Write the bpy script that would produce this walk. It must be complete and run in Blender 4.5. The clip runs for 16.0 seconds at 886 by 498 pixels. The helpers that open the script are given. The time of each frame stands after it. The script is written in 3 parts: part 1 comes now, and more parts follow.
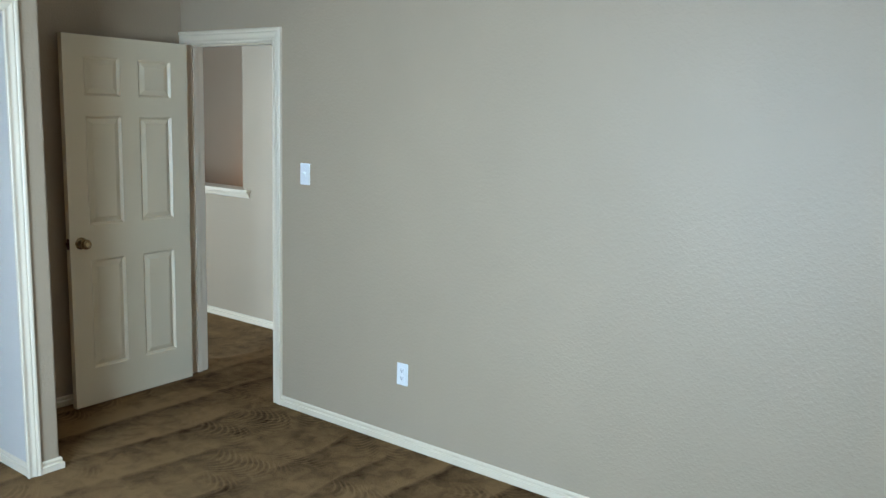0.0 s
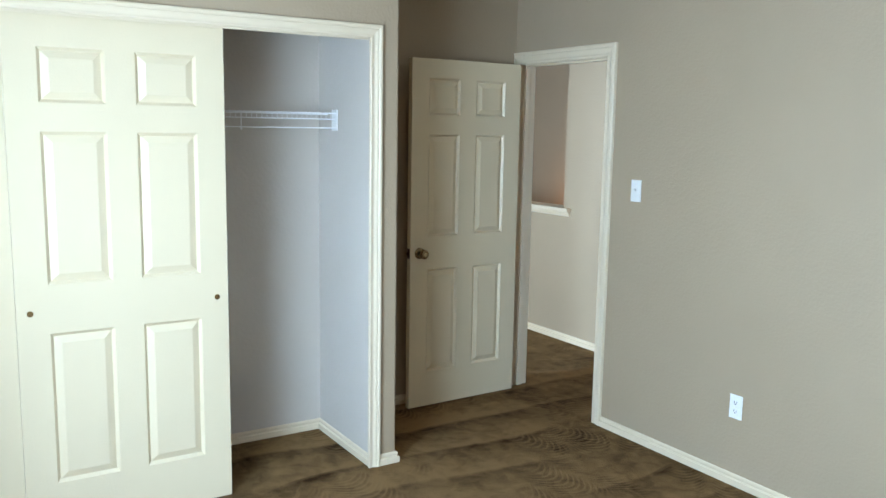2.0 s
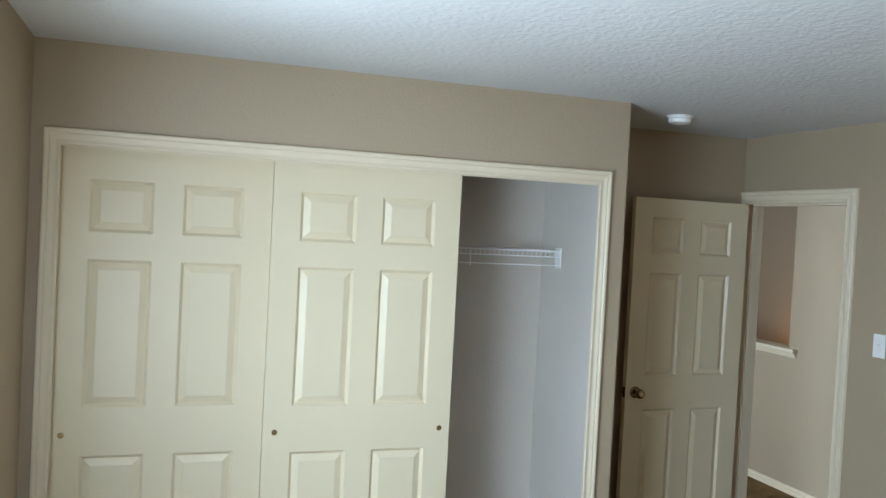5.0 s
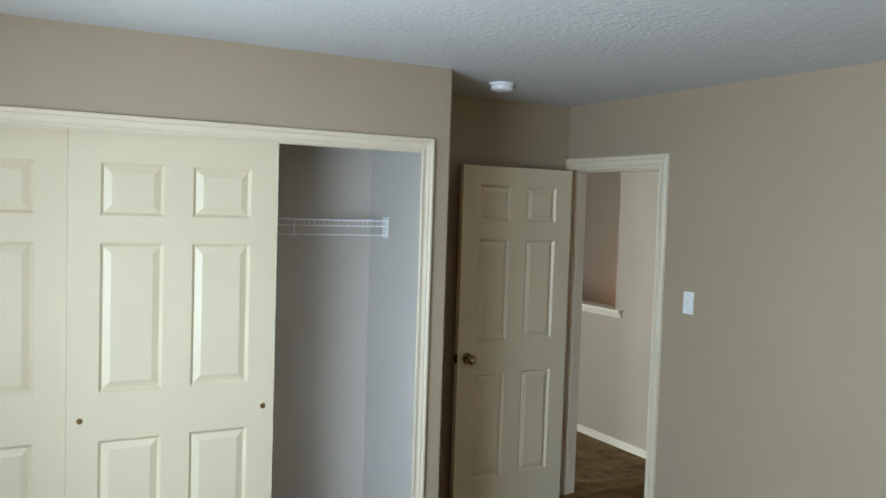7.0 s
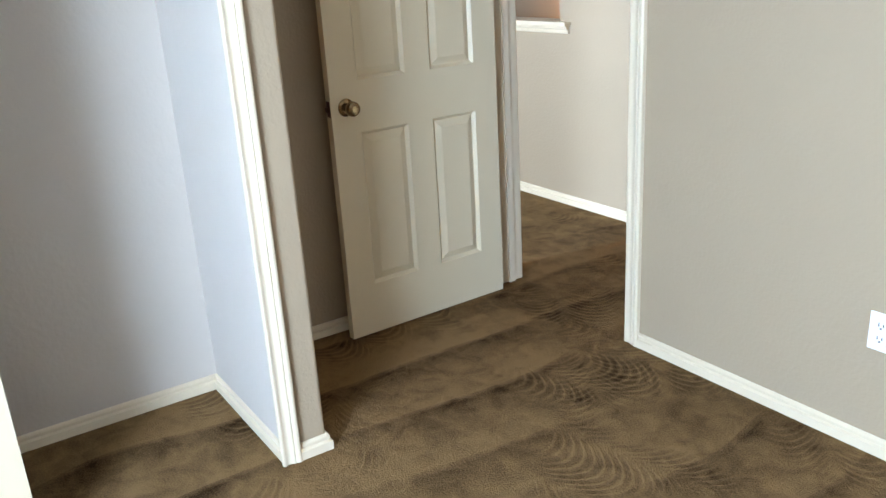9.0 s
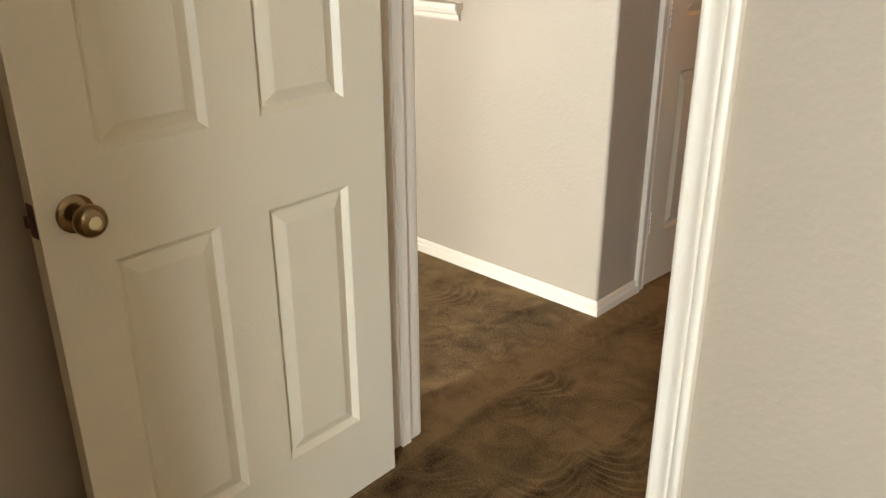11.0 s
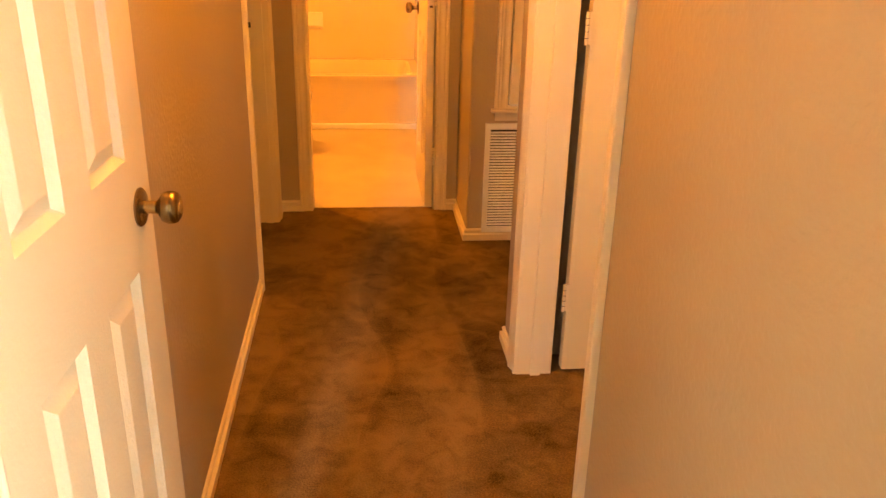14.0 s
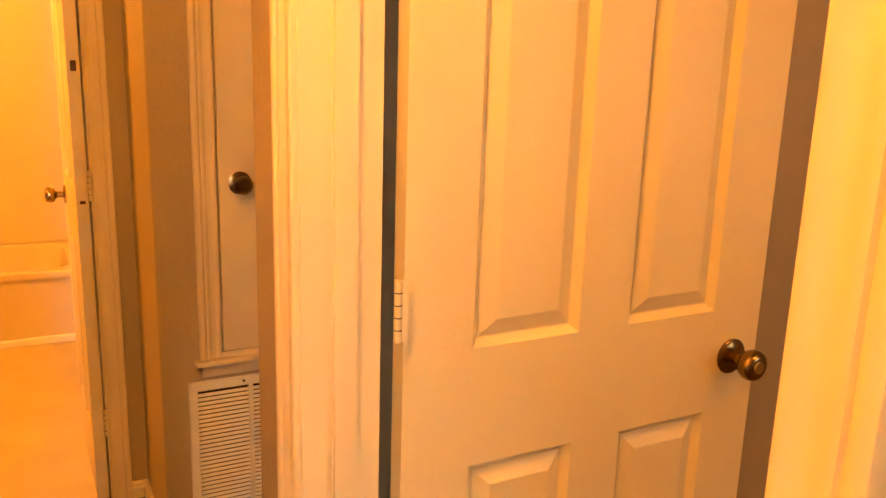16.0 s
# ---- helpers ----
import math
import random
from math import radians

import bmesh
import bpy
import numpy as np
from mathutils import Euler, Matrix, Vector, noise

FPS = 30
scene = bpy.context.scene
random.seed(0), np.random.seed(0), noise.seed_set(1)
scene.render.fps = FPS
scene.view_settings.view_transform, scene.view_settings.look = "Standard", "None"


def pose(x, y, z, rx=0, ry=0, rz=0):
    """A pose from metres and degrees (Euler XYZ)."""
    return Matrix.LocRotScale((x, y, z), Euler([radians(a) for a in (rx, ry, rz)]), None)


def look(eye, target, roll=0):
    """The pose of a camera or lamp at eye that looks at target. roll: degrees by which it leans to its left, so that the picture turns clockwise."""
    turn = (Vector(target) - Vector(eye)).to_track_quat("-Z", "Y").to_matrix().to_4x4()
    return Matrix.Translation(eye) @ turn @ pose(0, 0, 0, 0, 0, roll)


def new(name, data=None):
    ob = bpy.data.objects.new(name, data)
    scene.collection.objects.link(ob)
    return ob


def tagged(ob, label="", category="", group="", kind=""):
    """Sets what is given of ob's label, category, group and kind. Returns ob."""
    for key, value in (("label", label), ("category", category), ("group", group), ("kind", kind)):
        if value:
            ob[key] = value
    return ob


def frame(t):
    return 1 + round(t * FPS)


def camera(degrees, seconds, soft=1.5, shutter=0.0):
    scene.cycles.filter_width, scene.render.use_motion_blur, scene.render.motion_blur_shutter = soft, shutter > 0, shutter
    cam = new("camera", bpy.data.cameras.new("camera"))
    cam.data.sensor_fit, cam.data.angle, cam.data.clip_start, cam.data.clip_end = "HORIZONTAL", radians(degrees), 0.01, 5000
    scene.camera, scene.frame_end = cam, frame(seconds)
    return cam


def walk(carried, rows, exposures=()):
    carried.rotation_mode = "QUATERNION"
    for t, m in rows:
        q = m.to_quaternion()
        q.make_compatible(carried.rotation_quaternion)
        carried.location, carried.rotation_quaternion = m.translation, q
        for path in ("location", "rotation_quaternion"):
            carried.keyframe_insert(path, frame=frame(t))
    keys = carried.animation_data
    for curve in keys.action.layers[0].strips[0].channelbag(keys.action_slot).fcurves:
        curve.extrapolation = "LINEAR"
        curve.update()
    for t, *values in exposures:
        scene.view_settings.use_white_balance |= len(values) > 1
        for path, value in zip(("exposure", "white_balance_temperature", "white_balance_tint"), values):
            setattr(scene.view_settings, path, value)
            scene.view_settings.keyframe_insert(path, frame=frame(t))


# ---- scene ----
cam = camera(56.32, 16.0)
EXPOSURES = [(0, -0.27, 5800, 2), (1.0, -0.02, 5900, 2), (2.5, -0.14, 6200, 3), (3.5, -0.32, 6400, 4), (4.2, -0.47, 6500, 5), (6.3, -0.92, 6500, 4), (6.5, -0.92, 6500, 4), (7.0, -0.67, 6500, 5), (8, -0.02, 6100, 7), (10.3, 0.63, 6900, 12), (11.0, 0.43, 7500, 14), (12.0, 0.38, 7700, 14), (12.5, 0.58, 7500, 11), (13.0, 1.18, 8500, 14), (13.5, 2.03, 10000, 16), (14.0, 2.68, 10500, 14), (14.5, 3.03, 10300, 12), (15, 2.88, 12500, 11), (16, 2.58, 11500, 12)]
PATH = [
    (0, 0.5574, 0.2722, 1.6874, 36.91, -9.4, 1.77),
    (0.5, 0.5226, 0.2792, 1.6777, 42.39, -8.88, 1.7),
    (1, 0.4908, 0.2562, 1.668, 47.55, -8.53, 1.49),
    (1.5, 0.4423, 0.2366, 1.654, 52.66, -8.34, 1.34),
    (2, 0.4075, 0.206, 1.6387, 57.62, -8.24, 1),
    (2.5, 0.3986, 0.1489, 1.6415, 62.33, -8.35, 0.79),
    (3, 0.4007, 0.1121, 1.6459, 66.69, -8.47, 0.48),
    (3.5, 0.3998, 0.0914, 1.6501, 69.99, -8.59, 0.32),
    (4, 0.4081, 0.079, 1.665, 72.35, -7.59, 0.38),
    (4.2, 0.414, 0.0649, 1.6902, 72.89, -6.27, 0.62),
    (6.3, 0.4088, 0.1264, 1.8872, 67.33, 3.84, 2.68),
    (6.5, 0.4298, 0.1405, 1.8855, 64.82, 2.28, 2.65),
    (7, 0.3991, 0.2359, 1.7863, 61.44, -2.89, 1.87),
    (7.5, 0.1025, 0.3885, 1.7187, 59.09, -10.27, 0.95),
    (8, -0.2065, 0.5908, 1.5531, 58.23, -16.04, -0.93),
    (8.2, -0.3638, 0.7292, 1.4987, 58.47, -17.51, -1.57),
    (10.3, -1.7804, 1.7957, 1.4144, 50.56, -22.08, -2.78),
    (10.5, -1.943, 1.8654, 1.4154, 48.7, -22.31, -1.34),
    (11, -2.331, 2.1044, 1.4024, 43.39, -22.94, -0.22),
    (11.5, -2.6295, 2.3989, 1.4051, 35.86, -21.97, -1.44),
    (12, -2.8884, 2.6578, 1.4181, 26.52, -22.02, 0.27),
    (12.5, -3.0761, 2.9265, 1.4045, 17.39, -22.55, -0.2),
    (13, -3.1742, 3.232, 1.4246, 9.7, -23.23, 0.06),
    (13.5, -3.3245, 3.6087, 1.4174, 0.49, -23.08, 1.53),
    (14, -3.3738, 3.9693, 1.3943, -6.02, -22.14, 1.42),
    (14.5, -3.3777, 4.3307, 1.4197, -10.44, -21.84, -0.73),
    (15, -3.3763, 4.7031, 1.4466, -15.8, -18.8, 1.3),
    (15.5, -3.3352, 4.9836, 1.4354, -21.76, -15.72, 2.91),
    (16, -3.1956, 5.2701, 1.4563, -27.35, -13.34, 1.78),
]
walk(cam, [(t, pose(x, y, z, 90 + pitch, 0, yaw) @ pose(0, 0, 0, 0, 0, roll)) for t, x, y, z, yaw, pitch, roll in PATH], EXPOSURES)

# ---- world, sun and lamps ----
world = bpy.data.worlds.new("world")
scene.world = world
world.use_nodes = True
wn = world.node_tree
sky = wn.nodes.new("ShaderNodeTexSky")
sky.sky_type, sky.sun_disc = "NISHITA", False
sky.sun_elevation, sky.sun_rotation = radians(52), radians(20)
wn.links.new(sky.outputs[0], wn.nodes["Background"].inputs[0])
wn.nodes["Background"].inputs[1].default_value = 0.1


def lamp(name, kind, m, watts, colour, size=0.1, size_y=None):
    d = bpy.data.lights.new(name, kind)
    d.energy, d.color = watts, colour
    if kind == "AREA":
        d.shape, d.size, d.size_y = "RECTANGLE", size, size_y or size
    elif kind == "POINT":
        d.shadow_soft_size = size
    ob = new(name, d)
    ob.matrix_world = m
    return ob


sun = lamp("sun", "SUN", look((3, 8, 14), (0, 0, 0)), 3.0, (1, 0.95, 0.88))
sun.data.angle = radians(0.5)
DAY, WARM = (0.58, 0.75, 1.0), (1.0, 0.40, 0.085)
# bedroom: sky through its opening, from the horizon up, and the sunlit ground below
lamp("bedroom_window_light", "AREA", look((-1.1, -0.44, 1.36), (-1.12, 1.0, 1.08)), 148, DAY, 1.3, 1.2)
lamp("bedroom_sky", "AREA", look((-0.95, -1.75, 2.75), (-0.95, 0.3, 2.0)), 750, DAY, 4.6, 2.5)
lamp("bedroom_window_ground", "AREA", look((-1.0, -0.46, 1.0), (-1.65, 1.0, 2.8)), 48, (0.8, 0.9, 1.0), 1.2, 0.4)
# added daylight for the ledge wall; the loft window itself is unseen and assumed
lamp("loft_added_daylight", "AREA", look((-4.33, 0.44, 1.35), (-4.25, 4.0, 0.7)), 190, (0.66, 0.8, 1.0), 0.28, 1.4)
# weak fill added to whiten the side room jamb; no second window is known
lamp("loft_added_jamb_fill", "AREA", look((-5.2, 0.44, 1.45), (-4.7, 4.0, 0.5)), 12, DAY, 0.5, 1.3)
# fill added for the hall's east wall; the loft wall behind it is solid
lamp("loft_added_west_fill", "AREA", look((-6.56, 2.6, 1.5), (-3.0, 4.2, 0.7)), 5, DAY, 1.0, 1.2)
# side room: sky at its east window opening
lamp("side_room_window_light", "AREA", look((-0.55, 4.1, 1.45), (-2.0, 5.2, 1.2)), 1.9, (0.88, 0.92, 1.0), 0.75, 1.0)
lamp("bedroom_bulb", "POINT", pose(-0.775, 1.215, 2.33), 2.5, (1.0, 0.48, 0.16), 0.06)
lamp("bathroom_bulb", "POINT", pose(-4.2, 8.75, 2.0), 19, WARM, 0.05)
lamp("hall_bulb", "POINT", pose(-3.33, 5.75, 2.26), 12.5, (1.0, 0.43, 0.105), 0.08)
lamp("side_room_bulb", "POINT", pose(-1.7, 4.9, 2.26), 6.0, WARM, 0.08)
lamp("stair_bulb", "POINT", pose(-5.47, 5.40, 0.93), 7, WARM, 0.02)


# ---- materials ----
def material(name, colour, rough=0.6, metal=0.0, vary=0.06, scale=6.0, bump=0.0, bump_scale=60.0, spec=0.5, emit=0.0):
    m = bpy.data.materials.new(name)
    m.use_nodes = True
    n, l = m.node_tree.nodes, m.node_tree.links
    b = n["Principled BSDF"]
    b.inputs["Roughness"].default_value = rough
    b.inputs["Metallic"].default_value = metal
    b.inputs["Specular IOR Level"].default_value = spec
    tc = n.new("ShaderNodeTexCoord")
    big = n.new("ShaderNodeTexNoise")
    big.inputs["Scale"].default_value, big.inputs["Detail"].default_value = scale, 5
    l.new(tc.outputs["Object"], big.inputs["Vector"])
    ramp = n.new("ShaderNodeValToRGB")
    ramp.color_ramp.elements[0].position, ramp.color_ramp.elements[1].position = 0.3, 0.7
    ramp.color_ramp.elements[0].color = (*[c * (1 - vary) for c in colour], 1)
    ramp.color_ramp.elements[1].color = (*[min(1, c * (1 + vary)) for c in colour], 1)
    l.new(big.outputs[0], ramp.inputs[0])
    l.new(ramp.outputs[0], b.inputs["Base Color"])
    if bump:
        fine = n.new("ShaderNodeTexNoise")
        fine.inputs["Scale"].default_value, fine.inputs["Detail"].default_value = bump_scale, 4
        l.new(tc.outputs["Object"], fine.inputs["Vector"])
        bn = n.new("ShaderNodeBump")
        bn.inputs["Distance"].default_value, bn.inputs["Strength"].default_value = bump, 1.0
        l.new(fine.outputs[0], bn.inputs["Height"])
        l.new(bn.outputs[0], b.inputs["Normal"])
    if emit:
        b.inputs["Emission Color"].default_value = (*colour, 1)
        b.inputs["Emission Strength"].default_value = emit
    return m


def textured_paint(name, colour, rough, relief, blob):
    """Sprayed knockdown paint: flattened blobs with a soft edge."""
    m = material(name, colour, rough, vary=0.03, scale=1.6)
    n, l = m.node_tree.nodes, m.node_tree.links
    tc = n["Texture Coordinate"]
    noise_a = n.new("ShaderNodeTexNoise")
    noise_a.inputs["Scale"].default_value, noise_a.inputs["Detail"].default_value = blob, 1.5
    noise_a.inputs["Distortion"].default_value = 0.1
    l.new(tc.outputs["Object"], noise_a.inputs["Vector"])
    cut = n.new("ShaderNodeMapRange")
    cut.interpolation_type = "SMOOTHSTEP"
    cut.inputs["From Min"].default_value, cut.inputs["From Max"].default_value = 0.30, 0.78
    l.new(noise_a.outputs[0], cut.inputs["Value"])
    grain = n.new("ShaderNodeTexNoise")
    grain.inputs["Scale"].default_value, grain.inputs["Detail"].default_value = blob * 5, 3
    l.new(tc.outputs["Object"], grain.inputs["Vector"])
    add = n.new("ShaderNodeMath")
    add.operation, add.inputs[1].default_value = "MULTIPLY_ADD", 0.25
    l.new(grain.outputs[0], add.inputs[0])
    l.new(cut.outputs[0], add.inputs[2])
    bn = n.new("ShaderNodeBump")
    bn.inputs["Distance"].default_value = relief
    l.new(add.outputs[0], bn.inputs["Height"])
    l.new(bn.outputs[0], n["Principled BSDF"].inputs["Normal"])
    return m


def carpet_material():
    """Cut pile combed by a vacuum: long curved passes, stacked crescents where the head swung, tufts."""
    m = material("carpet_pile", (0.2, 0.14, 0.09), 0.95, spec=0.05)
    n, l = m.node_tree.nodes, m.node_tree.links
    tc, b = n["Texture Coordinate"], n["Principled BSDF"]

    def noise(scale, detail, distort=0.0, output=0):
        t = n.new("ShaderNodeTexNoise")
        t.inputs["Scale"].default_value, t.inputs["Detail"].default_value, t.inputs["Distortion"].default_value = scale, detail, distort
        l.new(tc.outputs["Object"], t.inputs["Vector"])
        return t.outputs[output]

    def maths(op, a, b=0.0, c=0.0, clamp=False):
        t = n.new("ShaderNodeMath")
        t.operation, t.use_clamp = op, clamp
        for k, v in enumerate((a, b, c)):
            if isinstance(v, float):
                t.inputs[k].default_value = v
            else:
                l.new(v, t.inputs[k])
        return t.outputs[0]

    def turned(degrees, bend, scale):
        """Object x and y, bent by slow noise and turned."""
        mix = n.new("ShaderNodeVectorMath")
        mix.operation = "MULTIPLY_ADD"
        mix.inputs[1].default_value = (bend, bend, 0)
        l.new(noise(scale, 1.0, 0.0, 1), mix.inputs[0])
        l.new(tc.outputs["Object"], mix.inputs[2])
        turn = n.new("ShaderNodeMapping")
        turn.inputs["Rotation"].default_value = (0, 0, radians(degrees))
        l.new(mix.outputs[0], turn.inputs["Vector"])
        sep = n.new("ShaderNodeSeparateXYZ")
        l.new(turn.outputs[0], sep.inputs[0])
        return sep.outputs[0], sep.outputs[1]

    def crescents(degrees, width, pitch, low, scale):
        u, v = turned(degrees, 0.30, 0.7)
        row = maths("MULTIPLY", v, 1 / width)
        off = maths("SUBTRACT", maths("FRACT", row), 0.5)
        bow = maths("MULTIPLY", maths("MULTIPLY", off, off), 1.7 * width)
        phase = maths("MULTIPLY", maths("ADD", u, bow), 6.2832 / pitch)
        wave = maths("MULTIPLY_ADD", maths("SINE", maths("MULTIPLY_ADD", noise(3.0, 2), 6.0, phase)), 0.5, 0.5)
        wave = maths("MULTIPLY_ADD", maths("POWER", wave, 2.5), 1.7, -1.0)
        side = maths("MULTIPLY_ADD", maths("MULTIPLY", off, off), -9.0, 2.1, True)
        gate = maths("MULTIPLY_ADD", noise(scale, 1.0), 9.0, low, True)
        return maths("MULTIPLY", wave, maths("MULTIPLY", side, gate))

    depth = n.new("ShaderNodeSeparateXYZ")
    l.new(tc.outputs["Object"], depth.inputs[0])
    room = maths("MAXIMUM", maths("MULTIPLY_ADD", depth.outputs[1], -1.2, 5.0, True), 0.45)
    u, v = turned(-90, 0.50, 0.9)
    lane = maths("FRACT", maths("MULTIPLY", v, 2.9))
    furrow = maths("SMOOTH_MIN", maths("POWER", lane, 4.0), maths("MULTIPLY", maths("SUBTRACT", 1.0, lane), 9.0), 0.15)
    crest = maths("POWER", maths("SUBTRACT", 1.0, lane), 3.0)
    fade = maths("MULTIPLY_ADD", noise(1.3, 2), 5.0, -1.8, True)
    passes = maths("MULTIPLY", maths("MULTIPLY_ADD", crest, 0.22, maths("MULTIPLY", furrow, -0.44)), maths("MULTIPLY", fade, room))
    swings = maths("ADD", crescents(-12, 0.26, 0.036, -4.9, 2.3), crescents(38, 0.22, 0.034, -5.1, 2.0))
    s = maths("MULTIPLY_ADD", noise(1.7, 4, 1.2), 1.1, -0.60)
    s = maths("ADD", passes, s)
    s = maths("MULTIPLY_ADD", maths("MULTIPLY", swings, maths("MULTIPLY_ADD", depth.outputs[1], -0.9, 5.0, True)), 0.14, s)
    s = maths("MULTIPLY_ADD", noise(13.0, 5, 0.8), 0.75, s)
    s = maths("MULTIPLY_ADD", noise(170.0, 3), 0.62, s)
    s = maths("MULTIPLY_ADD", noise(420.0, 2), 0.35, s)
    ramp = n["Color Ramp"]
    ramp.color_ramp.elements[0].position, ramp.color_ramp.elements[1].position = 0.30, 1.15
    ramp.color_ramp.elements[0].color = (0.032, 0.0150, 0.0056, 1)
    ramp.color_ramp.elements[1].color = (0.265, 0.163, 0.072, 1)
    l.new(s, ramp.inputs[0])
    bn = n.new("ShaderNodeBump")
    bn.inputs["Distance"].default_value = 0.012
    l.new(s, bn.inputs["Height"])
    l.new(bn.outputs[0], b.inputs["Normal"])
    return m


WALL = textured_paint("beige_wall_paint", (0.390, 0.308, 0.210), 0.5, 0.0006, 80)
CLOSET_WALL = textured_paint("off_white_closet_paint", (0.56, 0.51, 0.45), 0.6, 0.0004, 50)
CEIL = textured_paint("white_textured_ceiling", (0.60, 0.60, 0.59), 0.8, 0.0014, 45)
TRIM = material("cream_trim_paint", (0.72, 0.622, 0.46), 0.38, vary=0.02, scale=3, bump=0.0001, bump_scale=90)
DOOR = material("cream_door_paint", (0.70, 0.603, 0.418), 0.42, vary=0.02, scale=2, bump=0.0006, bump_scale=140)
CARPET = carpet_material()
BRASS = material("antique_brass", (0.26, 0.175, 0.088), 0.24, 1.0, vary=0.2, scale=40)
BRASS_LIGHT = material("worn_bright_brass", (0.62, 0.5, 0.3), 0.25, 1.0, vary=0.1, scale=40)
BRONZE = material("dark_oiled_bronze", (0.085, 0.035, 0.02), 0.45, 0.5, vary=0.3, scale=30)
# near-black colour painted in for the shade inside hollows
HOLLOW_SHADE = material("hollow_shade", (0.02, 0.016, 0.012), 0.9)
PLASTIC = material("white_plastic", (0.82, 0.82, 0.80), 0.35, vary=0.01)
SLOT = material("slot_black", (0.03, 0.03, 0.03), 0.6)
WIRE = material("white_coated_wire", (0.85, 0.85, 0.85), 0.35, vary=0.01)
VENT = material("white_enamelled_steel", (0.8, 0.8, 0.79), 0.35, vary=0.03, scale=10)
PORCELAIN = material("white_porcelain", (0.8, 0.78, 0.74), 0.1, vary=0.01)
TUB = material("almond_tub_enamel", (0.66, 0.57, 0.43), 0.18, vary=0.02)
SURROUND = material("almond_wall_panel", (0.70, 0.63, 0.48), 0.25, vary=0.02)
VINYL = material("beige_sheet_vinyl", (0.55, 0.46, 0.33), 0.35, vary=0.10, scale=5)
GLOW = material("lit_amber_glass", (1.0, 0.63, 0.28), 0.3, vary=0.1, scale=9, emit=1.0)


def bulb_glow(m):
    """Brightest where the bulb sits behind the glass, amber towards the rim."""
    n, l = m.node_tree.nodes, m.node_tree.links
    ln = n.new("ShaderNodeVectorMath")
    ln.operation = "DISTANCE"
    ln.inputs[1].default_value = (0.02, -0.03, -0.14)
    l.new(n["Texture Coordinate"].outputs["Object"], ln.inputs[0])
    ramp = n.new("ShaderNodeValToRGB")
    e = ramp.color_ramp.elements
    e[0].position, e[0].color = 0.045, (6.5, 4.6, 2.2, 1)
    e[1].position, e[1].color = 0.16, (1.3, 0.50, 0.09, 1)
    l.new(ln.outputs["Value"], ramp.inputs[0])
    l.new(ramp.outputs[0], n["Principled BSDF"].inputs["Emission Color"])


bulb_glow(GLOW)
BULB = material("lit_bulb_glass", (1.0, 0.72, 0.4), 0.3, emit=40)
GROUND = material("dry_ground", (0.25, 0.21, 0.15), 0.9, vary=0.2, scale=0.5)


# ---- mesh helpers ----
def part(name, bm, mat, parent=None, label="", smooth=False):
    me = bpy.data.meshes.new(name)
    bmesh.ops.recalc_face_normals(bm, faces=bm.faces)
    bm.to_mesh(me)
    bm.free()
    me.materials.append(mat)
    if smooth:
        me.polygons.foreach_set("use_smooth", [True] * len(me.polygons))
        me.set_sharp_from_angle(angle=radians(35))
    ob = new(name, me)
    ob.parent = parent
    return tagged(ob, label)


def empty(name, m, label="", category="", group=""):
    ob = new(name)
    ob.matrix_world = m
    ob.empty_display_size = 0.05
    return tagged(ob, label, category, group)


def structure(name, bm, mat, label=""):
    return tagged(part(name, bm, mat), label or name.replace("_", " "), kind="structure")


def box(bm, x0, x1, y0, y1, z0, z1):
    v = [bm.verts.new((x, y, z)) for z in (z0, z1) for x, y in ((x0, y0), (x1, y0), (x1, y1), (x0, y1))]
    for f in ((3, 2, 1, 0), (4, 5, 6, 7), (0, 1, 5, 4), (1, 2, 6, 5), (2, 3, 7, 6), (3, 0, 4, 7)):
        bm.faces.new([v[i] for i in f])
    return v


def boxes(*rows):
    bm = bmesh.new()
    for r in rows:
        box(bm, *r)
    return bm


def soft_box(x0, x1, y0, y1, z0, z1, r=0.003, seg=2):
    bm = boxes((x0, x1, y0, y1, z0, z1))
    bmesh.ops.bevel(bm, geom=list(bm.edges), offset=r, segments=seg, affect="EDGES", profile=0.5)
    return bm


def prism(bm, pts, z0, z1, rounds=()):
    """An upright prism over a footprint; corners whose index is in rounds get a small radius."""
    out = []
    for i, p in enumerate(pts):
        if i in rounds:
            p, a, b = Vector(p), Vector(pts[i - 1]), Vector(pts[(i + 1) % len(pts)])
            r, u, v = 0.012, (a - p).normalized(), (b - p).normalized()
            c = p + (u + v) * r
            for k in range(5):
                t = k / 4 * math.pi / 2
                out.append(c - v * r * math.cos(t) - u * r * math.sin(t))
        else:
            out.append(Vector(p))
    lo = [bm.verts.new((p[0], p[1], z0)) for p in out]
    hi = [bm.verts.new((p[0], p[1], z1)) for p in out]
    n = len(out)
    bm.faces.new(lo[::-1]), bm.faces.new(hi)
    for i in range(n):
        bm.faces.new((lo[i], lo[(i + 1) % n], hi[(i + 1) % n], hi[i]))


def lathe(bm, profile, seg=24, m=Matrix()):
    """Turns (radius, height) rows round z, then moves them by m."""
    rings = []
    for r, h in profile:
        if r < 1e-6:
            rings.append([bm.verts.new(m @ Vector((0, 0, h)))])
        else:
            rings.append([bm.verts.new(m @ Vector((r * math.cos(a), r * math.sin(a), h))) for a in (2 * math.pi * k / seg for k in range(seg))])
    for p, q in zip(rings, rings[1:]):
        for k in range(seg):
            a, b = p[k % len(p)], p[(k + 1) % len(p)]
            c, d = q[(k + 1) % len(q)], q[k % len(q)]
            f = list(dict.fromkeys((a, b, c, d)))
            if len(f) > 2:
                bm.faces.new(f)
    return bm


